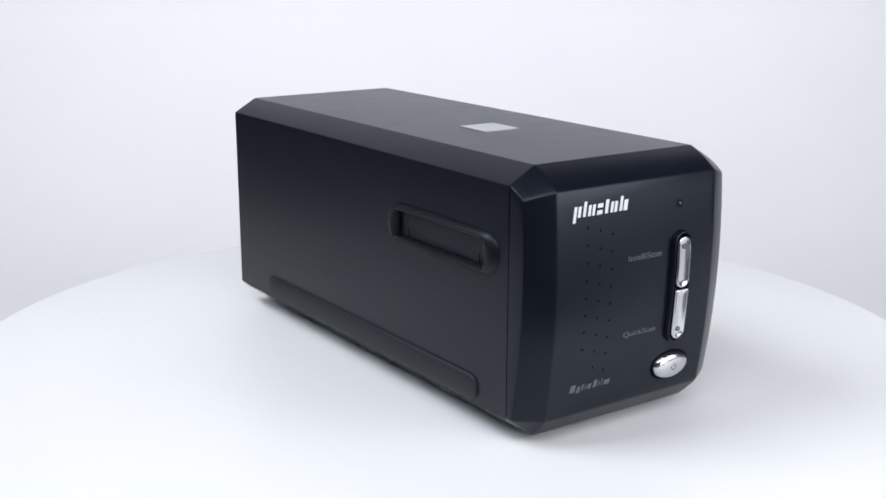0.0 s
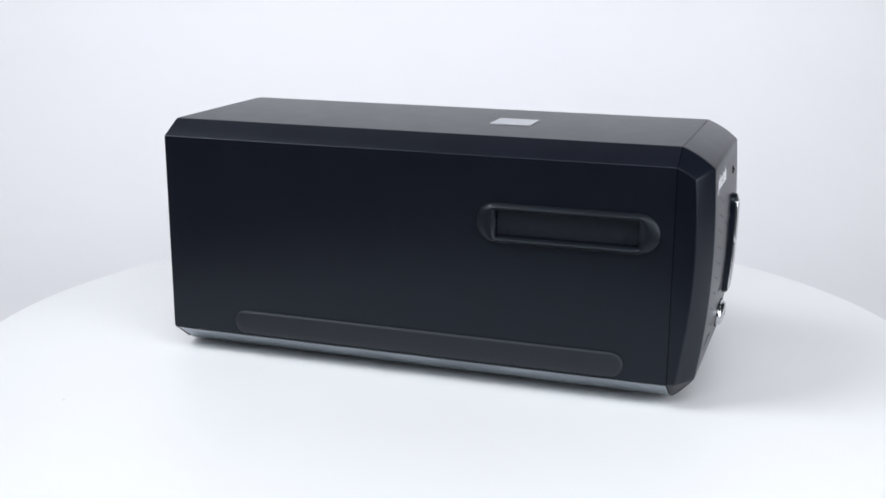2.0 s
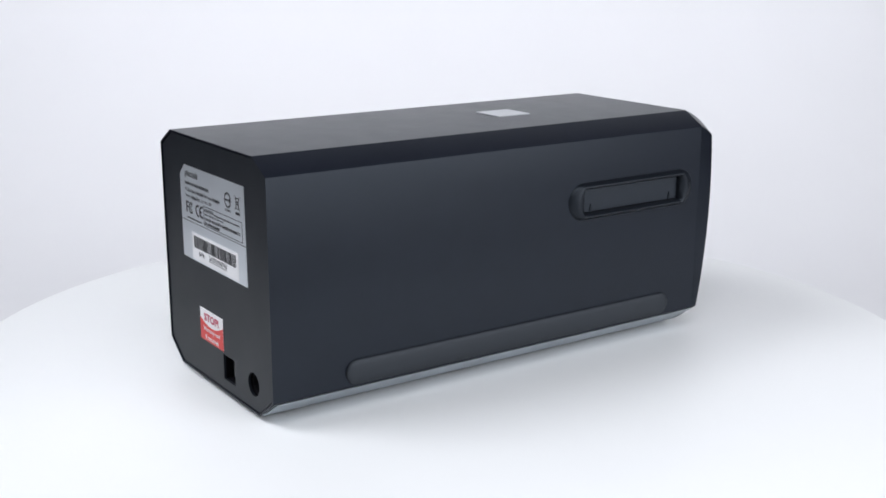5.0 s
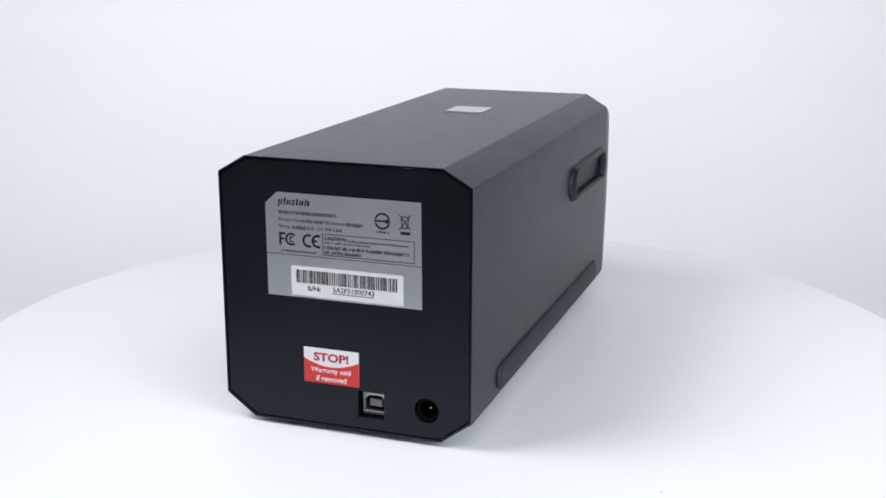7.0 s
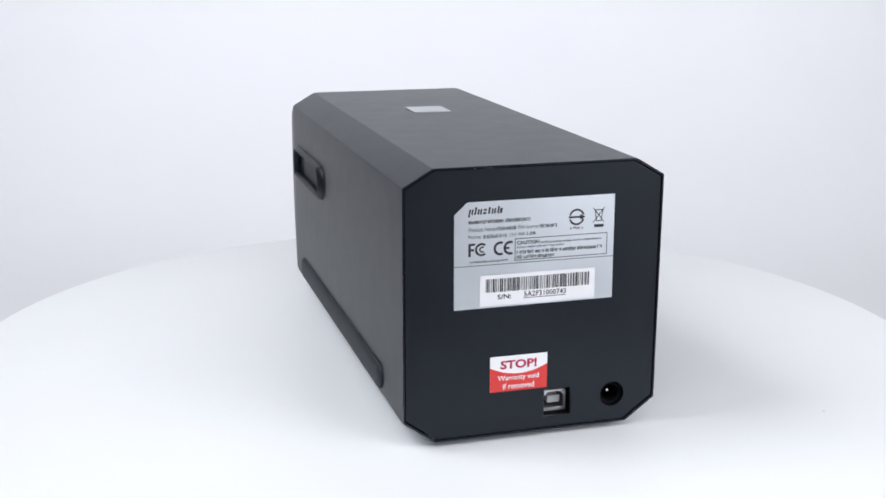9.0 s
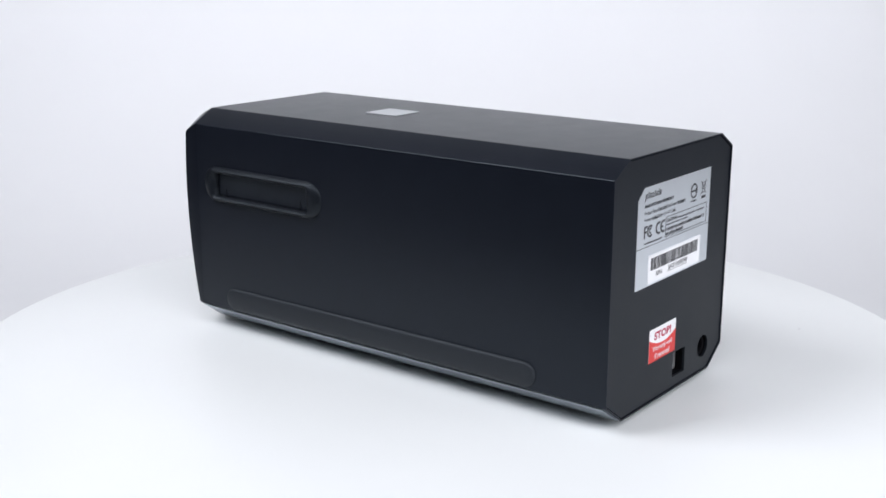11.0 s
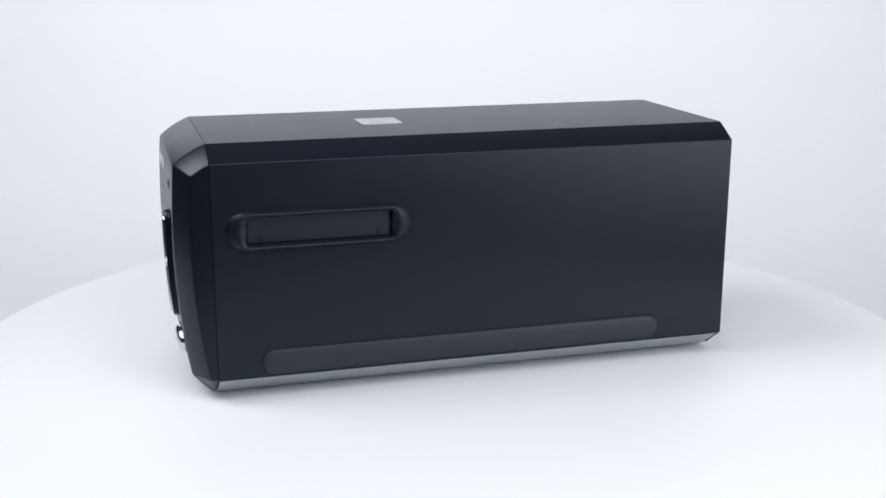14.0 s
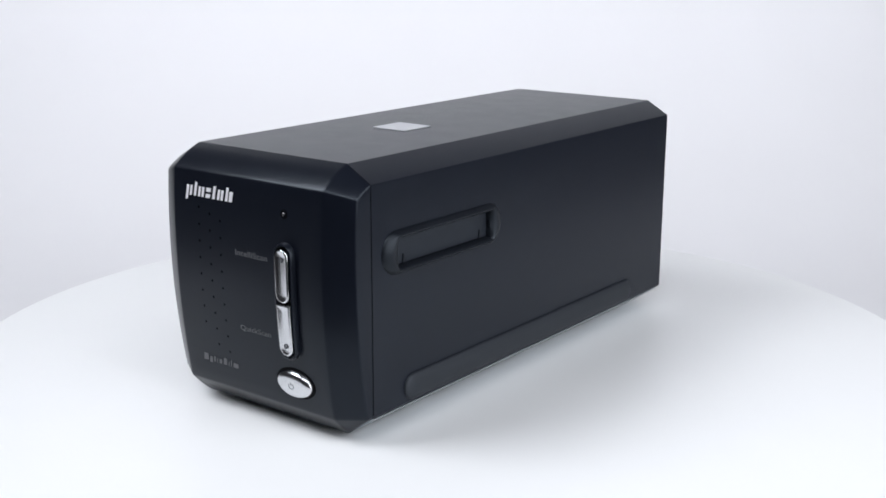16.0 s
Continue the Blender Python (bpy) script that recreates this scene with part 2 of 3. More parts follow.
def casing():
    """The long shell: rounded edges, a slot opening through each flank."""
    bm = bmesh.new()
    y0, y1 = SEAM, Y_REAR
    ring = rounded(OCTAGON, 0.0009, 3)
    flat = []
    # the shell all round, but for the two flanks, which have openings
    n = len(ring)
    vs = [[bm.verts.new((CX + x, y, z)) for x, z in ring] for y in (y0, y1)]
    for i in range(n):
        j = (i + 1) % n
        flank = abs(ring[i][0] - ring[j][0]) < 1e-6 and abs(ring[i][1] - ring[j][1]) > 0.05
        low = min(ring[i][1], ring[j][1]) < WAIST - 0.001 and max(ring[i][1], ring[j][1]) < WAIST + 0.0004
        if flank:
            flat.append((ring[i][0], *sorted((ring[i][1], ring[j][1]))))
        elif not low:
            bm.faces.new((vs[0][i], vs[0][j], vs[1][j], vs[1][i]))
    for x, z0, z1 in flat:
        hole = squared(SLOT[0], SLOT[1], SLOT[2] + 0.001, SLOT[3] + 0.001, 0.0004)
        fill(bm, [[(CX + x, y0, z0), (CX + x, y1, z0), (CX + x, y1, z1), (CX + x, y0, z1)], [(CX + x, u, v) for u, v in hole]])
    bmesh.ops.remove_doubles(bm, verts=bm.verts[:], dist=1e-5)
    # the shell's own thickness at the rear edge
    inner = rounded([(x * 0.988, 0.0582 + (z - 0.0582) * 0.988) for x, z in OCTAGON], 0.0007, 3)
    loft(bm, [[(CX + x, y1, z) for x, z in ring], [(CX + x, y1, z) for x, z in inner], [(CX + x, y1 - 0.004, z) for x, z in inner]])
    bmesh.ops.remove_doubles(bm, verts=bm.verts[:], dist=1e-5)
    return part("casing", bm, BLACK, SCANNER, smooth=20)


casing()


def tray():
    """The base tray: floor of the scanner with a sloping lip along both flanks."""
    bm = bmesh.new()
    prof = [(HALF - 0.0001, WAIST - 0.0007), (HALF - 0.0008, WAIST - 0.0012), (LOW_HALF + 0.0003, -0.0003), (LOW_HALF - 0.0006, -0.0008),
            (-LOW_HALF + 0.0006, -0.0008), (-LOW_HALF - 0.0003, -0.0003), (-HALF + 0.0008, WAIST - 0.0012), (-HALF + 0.0001, WAIST - 0.0007),
            (-HALF + 0.0016, WAIST - 0.0008), (-LOW_HALF + 0.0006, 0.0006), (LOW_HALF - 0.0006, 0.0006), (HALF - 0.0016, WAIST - 0.0008)]
    loft(bm, [[(CX + x, y, z) for x, z in prof] for y in (SEAM + 0.0003, Y_REAR - 0.0022)], (True, True))
    return part("base_tray", bm, TRAY, SCANNER, "dark grey sloping lip along the bottom edge")


tray()


def feet():
    """Four round rubber feet under the tray."""
    n = 24
    for x in (-0.030, 0.030):
        for y in (-0.100, 0.104):
            bm = bmesh.new()
            loft(bm, [[(CX + x + r * math.cos(2 * math.pi * k / n), y + r * math.sin(2 * math.pi * k / n), z) for k in range(n)]
                      for r, z in ((0.0075, -0.0007), (0.0075, -0.0024), (0.0069, -0.0030))], (True, True))
            part("rubber_foot", bm, HOLLOW, SCANNER, "flat black rubber foot", smooth=40)


feet()


def rear_panel():
    bm = bmesh.new()
    out = [(-x, z) for x, z in rounded([(CX + x * 0.979, 0.0582 + (z - 0.0582) * 0.980) for x, z in OCTAGON], 0.0007, 3)]
    usb = rounded([(0.0050, 0.0056), (0.0173, 0.0056), (0.0173, 0.0178), (0.0050, 0.0178)], 0.0005, 2)
    jack = [(0.0366 + 0.0056 * math.cos(a), 0.0126 + 0.0056 * math.sin(a)) for a in (2 * math.pi * k / 32 for k in range(32))]
    fill(bm, [[(u, v, 0.0) for u, v in loop] for loop in (out, usb, jack)])
    for loop in (usb, jack):
        loft(bm, [[(u, v, 0.0) for u, v in loop], [(u, v, -0.0012) for u, v in loop]])
    bmesh.ops.remove_doubles(bm, verts=bm.verts[:], dist=1e-5)
    bmesh.ops.transform(bm, matrix=ON_REAR, verts=bm.verts[:])
    panel = part("rear_panel", bm, REAR, SCANNER, "matt black rear panel", smooth=20)
    # further in, the openings' walls turn near-black: their shade put into the colour
    for loop, deep in ((usb, 0.0125), (jack, 0.0115)):
        bm = bmesh.new()
        loft(bm, [[(u, v, -0.0012) for u, v in loop], [(u, v, -deep) for u, v in loop]], (False, True))
        bmesh.ops.transform(bm, matrix=ON_REAR, verts=bm.verts[:])
        part("socket_well", bm, HOLLOW, panel, "walls behind the opening, coloured black for the shade inside", smooth=20)
    return panel


rear_panel()


def usb_port():
    deep = -0.0046
    bm = bmesh.new()
    o = rounded([(0.0058, 0.0060), (0.0169, 0.0060), (0.0169, 0.0155), (0.0058, 0.0155)], 0.0006, 2)
    mouth = rounded([(0.0067, 0.0071), (0.0161, 0.0071), (0.0161, 0.0126), (0.0143, 0.0147), (0.0085, 0.0147), (0.0067, 0.0126)], 0.0009, 2)
    lip = rounded([(0.0069, 0.0074), (0.0159, 0.0074), (0.0159, 0.0125), (0.0142, 0.0145), (0.0086, 0.0145), (0.0069, 0.0125)], 0.0009, 2)
    fill(bm, [[(u, v, deep) for u, v in o], [(u, v, deep) for u, v in mouth]])
    loft(bm, [[(u, v, deep) for u, v in o], [(u, v, deep - 0.0070) for u, v in o]])
    loft(bm, [[(u, v, deep) for u, v in mouth], [(u, v, deep - 0.0004) for u, v in lip], [(u, v, deep - 0.0066) for u, v in lip]])
    bmesh.ops.remove_doubles(bm, verts=bm.verts[:], dist=1e-5)
    bmesh.ops.transform(bm, matrix=ON_REAR, verts=bm.verts[:])
    port = part("usb_port", bm, NICKEL, SCANNER, "nickel square data socket set back in its opening", smooth=20)
    bm = bmesh.new()
    soft_box(bm, 0.0086, 0.0143, 0.0094, 0.0127, deep - 0.0060, deep - 0.0006, 0.0003)
    bmesh.ops.transform(bm, matrix=ON_REAR, verts=bm.verts[:])
    part("tongue", bm, NYLON, port, "pale plastic tongue")
    bm = bmesh.new()
    fill(bm, [[(u, v, deep - 0.0064) for u, v in lip]])
    bmesh.ops.transform(bm, matrix=ON_REAR, verts=bm.verts[:])
    part("socket_back", bm, HOLLOW, port, "dark back of the socket")


usb_port()


def power_jack():
    bm = bmesh.new()
    n = 28
    ring = lambda r, w: [(0.0366 + r * math.cos(2 * math.pi * k / n), 0.0124 + r * math.sin(2 * math.pi * k / n), w) for k in range(n)]
    loft(bm, [ring(0.0055, -0.0108), ring(0.0055, -0.0022), ring(0.0051, -0.0018), ring(0.0040, -0.0021), ring(0.0038, -0.0026), ring(0.0038, -0.0106)], (False, True))
    bmesh.ops.transform(bm, matrix=ON_REAR, verts=bm.verts[:])
    jack = part("power_jack", bm, HOLLOW, SCANNER, "round black power socket", smooth=30)
    bm = bmesh.new()
    loft(bm, [ring(0.0011, -0.0105), ring(0.0011, -0.0058), ring(0.0009, -0.0052), ring(0.0005, -0.0049), ring(0.0002, -0.0048)], (True, True))
    bmesh.ops.transform(bm, matrix=ON_REAR, verts=bm.verts[:])
    part("pin", bm, CHROME, jack, "bright metal centre pin", smooth=40)


power_jack()


# -- flanks: slot rims with their flaps, and the grip bars --
def flank(where, sign):
    """sign: which way along the scanner u runs on this flank."""
    cu, cv, length, height = RIM
    su, sv, sl, sh = SLOT
    bm = bmesh.new()
    outer = stadium(sign * cu, cv, length, height)
    inner = squared(sign * su, sv, sl, sh, 0.0005)
    rings = []
    for s, w in ((0.0, -0.0004), (0.03, 0.0003), (0.14, 0.0011), (0.30, 0.0019), (0.44, 0.0025), (0.56, 0.0028), (0.68, 0.0027), (0.84, 0.0020), (1.0, 0.0008)):
        rings.append([(a[0] * (1 - s) + b[0] * s, a[1] * (1 - s) + b[1] * s, w) for a, b in zip(outer, inner)])
    rings.append([(*b, -0.0062) for b in inner])
    loft(bm, rings)
    bmesh.ops.transform(bm, matrix=where, verts=bm.verts[:])
    rim = part("slot_rim", bm, REAR, SCANNER, "raised rounded rim round the film slot", smooth=50)
    bm = bmesh.new()
    flap = squared(sign * su, sv, sl - 0.0008, sh - 0.0008, 0.0003)
    fill(bm, [[(u, v, -0.0010) for u, v in flap]])
    bmesh.ops.transform(bm, matrix=where, verts=bm.verts[:])
    part("slot_flap", bm, FLAP, rim, "recessed black flap closing the film slot")
    for e in (-1, 1):
        bm = bmesh.new()
        u = sign * su + e * 0.0272
        loft(bm, [[(u - 0.0008, sv - 0.0058, w), (u + 0.0008, sv - 0.0058, w), (u + 0.0003, sv - 0.0018, w), (u - 0.0003, sv - 0.0018, w)] for w in (-0.0009, -0.0006)], (True, True))
        bmesh.ops.transform(bm, matrix=where, verts=bm.verts[:])
        part("guide_tab", bm, REAR, rim)
    # the long low bar
    cu, cv, length, height = GRIP
    bm = bmesh.new()
    rings = []
    for inset, w in ((0.0, -0.0003), (0.0001, 0.0005), (0.0005, 0.0010), (0.0012, 0.0013), (0.0028, 0.0016), (0.0046, 0.0017)):
        rings.append([(u, v, w) for u, v in stadium(sign * cu, cv, length - 2 * inset, height - 2 * inset)])
    loft(bm, rings, (False, True))
    bmesh.ops.transform(bm, matrix=where, verts=bm.verts[:])
    part("grip_bar", bm, GRIP_PLASTIC, SCANNER, "long raised bar with rounded ends low on the flank", smooth=40)


flank(ON_RIGHT, 1)
flank(ON_LEFT, -1)


# -- front --
BUTTON_U = 0.0241


CHANNEL = (0.0328, 0.0832, 0.0100)     # foot, head and width of the opening for the two long buttons


def upright_pill(length, width):
    """The channel's outline, its long sides cut into short steps that can follow the bow."""
    out = []
    ends = [(v, u) for u, v in stadium(0, 0, length, width, 10)]
    for k, q in enumerate(ends):
        out.append(q)
        nxt = ends[(k + 1) % len(ends)]
        if abs(q[1] - nxt[1]) > 0.02:
            out += [(q[0], q[1] + (nxt[1] - q[1]) * m / 10) for m in range(1, 10)]
    return [(CX + BUTTON_U + u, (CHANNEL[0] + CHANNEL[1]) / 2 + v) for u, v in out]


def bezel():
    """The front cover: bowed face, sloping edges all round, a channel for the two long buttons."""
    bm = bmesh.new()
    fx, ftop, flow = 0.0445, 0.1073, 0.0090
    zs = [flow + (ftop - flow) * k / 16 for k in range(17)]
    # bowed face with the pill-shaped button channel cut out
    pill = upright_pill(CHANNEL[1] - CHANNEL[0], CHANNEL[2])
    fill(bm, [[(CX - fx, 0, flow), (CX + fx, 0, flow), (CX + fx, 0, ftop), (CX - fx, 0, ftop)], [(u, 0, v) for u, v in pill]])
    for z in zs[1:-1]:
        bmesh.ops.bisect_plane(bm, geom=bm.verts[:] + bm.edges[:] + bm.faces[:], plane_co=(0, 0, z), plane_no=(0, 0, 1))
    for v in bm.verts:
        v.co.y = front_y(v.co.z)
    bm.verts.ensure_lookup_table()
    line = lambda test: [v for v in bm.verts if test(v.co)]
    edge = {side: sorted(line(lambda c: abs(c.x - CX - side * fx) < 1e-6), key=lambda v: v.co.z) for side in (-1, 1)}
    top_edge = sorted(line(lambda c: abs(c.z - ftop) < 1e-6), key=lambda v: v.co.x)
    low_edge = sorted(line(lambda c: abs(c.z - flow) < 1e-6), key=lambda v: v.co.x)
    loft(bm, [[(u, front_y(v) + d, v) for u, v in pill] for d in (0.0, 0.0024)], (False, True))
    # sloping edges: where the face meets flanks, top and bottom
    def outer_y(z):
        s = (z - 0.075) / 0.062
        return -0.1347 + (0.0056 * s * s if s < 0 else 0.0055 * s * s)

    def crown(p, q, bulge, steps=6):
        """Points between two corners, along a gently domed line, without the corners themselves."""
        p, q = Vector(p), Vector(q)
        up = Vector((0, -(q.z - p.z), q.y - p.y)).normalized()
        up = up if up.y < 0 else -up
        return [bm.verts.new(p.lerp(q, k / steps) + up * bulge * 4 * (k / steps) * (1 - k / steps)) for k in range(1, steps)]
    upper, lower = {}, {}
    for side in (-1, 1):
        hx = CX + side * (HALF - 0.0002)
        face_edge = edge[side]
        out = []
        for v in face_edge:
            zz = WAIST + (0.1040 - WAIST) * (v.co.z - flow) / (ftop - flow)
            out.append(bm.verts.new((hx, outer_y(zz), zz)))
        for r in range(len(out) - 1):
            bm.faces.new((face_edge[r], face_edge[r + 1], out[r + 1], out[r]))
        # flank strip back to the seam
        back = [bm.verts.new((hx, SEAM - 0.0003, v.co.z)) for v in out]
        for r in range(len(out) - 1):
            bm.faces.new((out[r], out[r + 1], back[r + 1], back[r]))
        # the corner facet, between the domed top slope and the flank
        shoulder = bm.verts.new((CX + side * HALF, SEAM - 0.0003, SHOULDER))
        ridge = bm.verts.new((CX + side * TOP_HALF, SEAM - 0.0003, TOP))
        rise = [face_edge[-1]] + crown(face_edge[-1].co, ridge.co, 0.0008) + [ridge]
        rim = [out[-1]] + crown(out[-1].co, shoulder.co, 0.0003) + [shoulder]
        bm.faces.new(rim + [back[-1]])
        for r in range(len(rise) - 1):
            bm.faces.new((rise[r], rise[r + 1], rim[r + 1], rim[r]))
        upper[side] = rise
        # the foot, sloping back under the face
        toe = bm.verts.new((CX + side * LOW_HALF, SEAM - 0.0014, -0.0007))
        heel = bm.verts.new((CX + side * LOW_HALF, SEAM - 0.0003, -0.0007))
        bm.faces.new((out[0], back[0], heel, toe))
        fall = [face_edge[0]] + crown(face_edge[0].co, toe.co, 0.0003, 4) + [toe]
        bm.faces.new([out[0]] + fall)
        lower[side] = fall + [heel]
    for chain in (upper, lower):
        for r in range(len(chain[1]) - 1):
            l0, l1, r0, r1 = chain[-1][r], chain[-1][r + 1], chain[1][r], chain[1][r + 1]
            if r == 0:
                row = top_edge if chain is upper else low_edge
                bm.faces.new(row + [r1, l1])
            else:
                bm.faces.new((l0, r0, r1, l1))
    bmesh.ops.recalc_face_normals(bm, faces=bm.faces[:])
    sharp = [e for e in bm.edges if len(e.link_faces) == 2 and e.calc_face_angle() > radians(18)]
    bmesh.ops.bevel(bm, geom=sharp, offset=0.0013, segments=3, affect="EDGES", profile=0.5, clamp_overlap=True)
    return part("front_cover", bm, FRONT, SCANNER, "bowed black front cover with sloping edges", smooth=16)


BEZEL = bezel()


def button_surround():
    """The raised black collar round the two long buttons."""
    bm = bmesh.new()
    rings = []
    for inset, w in ((-0.0006, -0.0002), (-0.0005, 0.0004), (-0.0002, 0.0019), (0.0001, 0.0024), (0.0005, 0.0025), (0.0008, 0.0022), (0.0009, -0.0020)):
        pill = upright_pill(CHANNEL[1] - CHANNEL[0] - 2 * inset, CHANNEL[2] - 2 * inset)
        rings.append([(u, front_y(v) - w, v) for u, v in pill])
    loft(bm, rings)
    part("button_surround", bm, FRONT, SCANNER, "raised black collar round the long buttons", smooth=40)


button_surround()


def seam_filler():
    """The dark joint behind the front cover's edge."""
    bm = bmesh.new()
    ring = [(CX + x * 0.99, 0.0582 + (z - 0.0582) * 0.99) for x, z in OCTAGON]
    loft(bm, [[(x, y, z) for x, z in ring] for y in (SEAM - 0.0012, SEAM + 0.0012)], (True, True))
    part("joint", bm, HOLLOW, SCANNER)


seam_filler()


def long_button(name, z0, z1, flat_top):
    """A chrome pill, dished along its middle inside a raised rim; one of the two has a straight upper end."""
    bm = bmesh.new()
    half = 0.0037
    zc, reach = (z0 + z1) / 2, (z1 - z0) / 2
    out = []
    for end in (1, -1):
        for k in range(13):
            a = math.pi * (k / 12 + (0 if end > 0 else 1))
            u, v = half * math.cos(a), half * math.sin(a)
            if end > 0 and flat_top:
                u, v = half * max(-1, min(1, 1.25 * math.cos(a))), half * (0.82 + 0.18 * min(1, 2.5 * math.sin(a)))
            out.append((u, v, end))
        side = -half if end > 0 else half
        for k in range(1, 6):
            out.append((side, 0, end * (1 - k / 3)))
    rings = []
    for s, w in ((1.0, -0.0024), (1.0, 0.0026), (0.96, 0.0031), (0.88, 0.0033), (0.80, 0.0033), (0.66, 0.0031), (0.4, 0.00285), (0.15, 0.0028)):
        ring = []
        for u, v, e in out:
            z = zc + e * (reach - half) + v * s
            ring.append((CX + BUTTON_U + u * s, front_y(z) - w, z))
        rings.append(ring)
    loft(bm, rings, (True, True))
    b = part(name, bm, CHROME, SCANNER, "dished chrome long push button", smooth=40)
    z = (z0 + 0.0045) if flat_top else (z1 - 0.0045)
    ring = [(CX + BUTTON_U + 0.0011 * math.cos(a), z + 0.0011 * math.sin(a)) for a in (2 * math.pi * k / 16 for k in range(16))]
    hole = [(CX + BUTTON_U + 0.0006 * math.cos(a), z + 0.0006 * math.sin(a)) for a in (2 * math.pi * k / 16 for k in range(16))]
    bm = bmesh.new()
    yy = front_y(z) - 0.0028
    loft(bm, [[(u, yy, v) for u, v in ring], [(u, yy - 0.0003, v) for u, v in ring], [(u, yy - 0.0003, v) for u, v in hole], [(u, yy, v) for u, v in hole]])
    part("engraved_mark", bm, GREY_INK, b)


long_button("scan_button", 0.0582, 0.0812, False)
long_button("scan_button", 0.0346, 0.0574, True)


def power_button():
    bm = bmesh.new()
    n = 40
    rings = []
    for s, w in ((1.10, -0.0006), (1.10, 0.0002), (1.02, 0.0003)):
        rings.append([(s * 0.0103 * math.cos(2 * math.pi * k / n), s * 0.0064 * math.sin(2 * math.pi * k / n), w) for k in range(n)])
    loft(bm, rings, (True, True))
    m = on_front(0.0213) @ Matrix.Translation((CX + BUTTON_U + 0.0004, 0, 0))
    bmesh.ops.transform(bm, matrix=m, verts=bm.verts[:])
    part("button_ring", bm, HOLLOW, SCANNER, "black surround of the oval button", smooth=40)
    bm = bmesh.new()
    rings = []
    for s, w in ((1.0, -0.0006), (1.0, 0.0010), (0.95, 0.0018), (0.86, 0.0024), (0.72, 0.0028), (0.5, 0.0031), (0.25, 0.0032)):
        rings.append([(s * 0.0100 * math.cos(2 * math.pi * k / n), s * 0.0061 * math.sin(2 * math.pi * k / n), w) for k in range(n)])
    loft(bm, rings, (True, True))
    bmesh.ops.transform(bm, matrix=m, verts=bm.verts[:])
    b = part("power_button", bm, CHROME, SCANNER, "domed oval chrome power button", smooth=50)
    marks = []
    for k in range(5, 32):
        a0, a1 = math.pi / 2 + 2 * math.pi * k / 36, math.pi / 2 + 2 * math.pi * (k + 1) / 36
        marks.append([(r * math.cos(a), r * math.sin(a)) for r, a in ((0.0012, a0), (0.0012, a1), (0.0015, a1), (0.0015, a0))])
    marks.append(bar(-0.00015, 0.00015, 0.0004, 0.0018))
    bars("power_mark", marks, GREY_INK, m, b, lift=0.0031, thick=0.00015)


power_button()


def indicator():
    m = on_front(0.0953) @ Matrix.Translation((CX + 0.0233, 0, 0))
    n = 20
    ring = lambda r, w: [(r * math.cos(2 * math.pi * k / n), r * math.sin(2 * math.pi * k / n), w) for k in range(n)]
    bm = bmesh.new()
    loft(bm, [ring(0.0019, -0.0005), ring(0.0019, 0.0002), ring(0.0016, 0.0003), ring(0.0014, -0.0012)], (True, True))
    bmesh.ops.transform(bm, matrix=m, verts=bm.verts[:])
    led = part("indicator_lamp", bm, HOLLOW, SCANNER, "small unlit indicator lamp", smooth=40)
    bm = bmesh.new()
    loft(bm, [ring(0.0010, -0.0011), ring(0.0010, 0.0000), ring(0.0009, 0.0004), ring(0.0006, 0.0008), ring(0.0002, 0.0010)], (True, True))
    bmesh.ops.transform(bm, matrix=m, verts=bm.verts[:])
    part("lens", bm, GLOSSY, led, "dark glossy domed lens", smooth=60)


indicator()


def sound_holes():
    """Three staggered columns of small holes: thin edged discs, black for the shade inside."""
    n = 10
    for u, top, count in ((-0.0286, 0.0914, 8), (-0.0218, 0.0893, 9), (-0.0152, 0.0870, 9)):
        for i in range(count):
            z = top - 0.0075 * i
            bm = bmesh.new()
            ring = lambda r, w: [(r * math.cos(2 * math.pi * k / n), r * math.sin(2 * math.pi * k / n), w) for k in range(n)]
            loft(bm, [ring(0.00060, 0.00001), ring(0.00056, 0.00005), ring(0.00044, 0.00003)], (False, True))
            bmesh.ops.transform(bm, matrix=on_front(z) @ Matrix.Translation((CX + u, 0, 0)), verts=bm.verts[:])
            part("sound_hole_shade", bm, HOLLOW, BEZEL)


sound_holes()


# the maker's word mark as slanted plain bars: from, to, foot, head, in millimetres
MARK = [(0, 1.45, -2, 4.4), (2.25, 3.7, 0, 4.4), (4.9, 6.4, 0, 6.0), (7.6, 9.0, 0, 4.4), (9.8, 11.2, 0, 4.4), (12.4, 15.2, 2.7, 4.4), (12.4, 15.2, 0, 1.7),
        (16.6, 18.2, 0, 5.6), (19.6, 21.0, 0, 4.4), (21.7, 23.2, 0, 4.4), (24.5, 26.0, 0, 6.0), (26.7, 28.8, 0, 4.4)]


def word_mark(mat, where, u, v, width, text, parent):
    k = width / 30.2
    for a, b, c, d in MARK:
        shift = 0.18 * c
        bars("maker_mark", [bar(u + (a + shift) * k, u + (b + shift) * k, v + c * k, v + d * k, 0.18)], mat, where, parent, lift=0.00012, label=text)


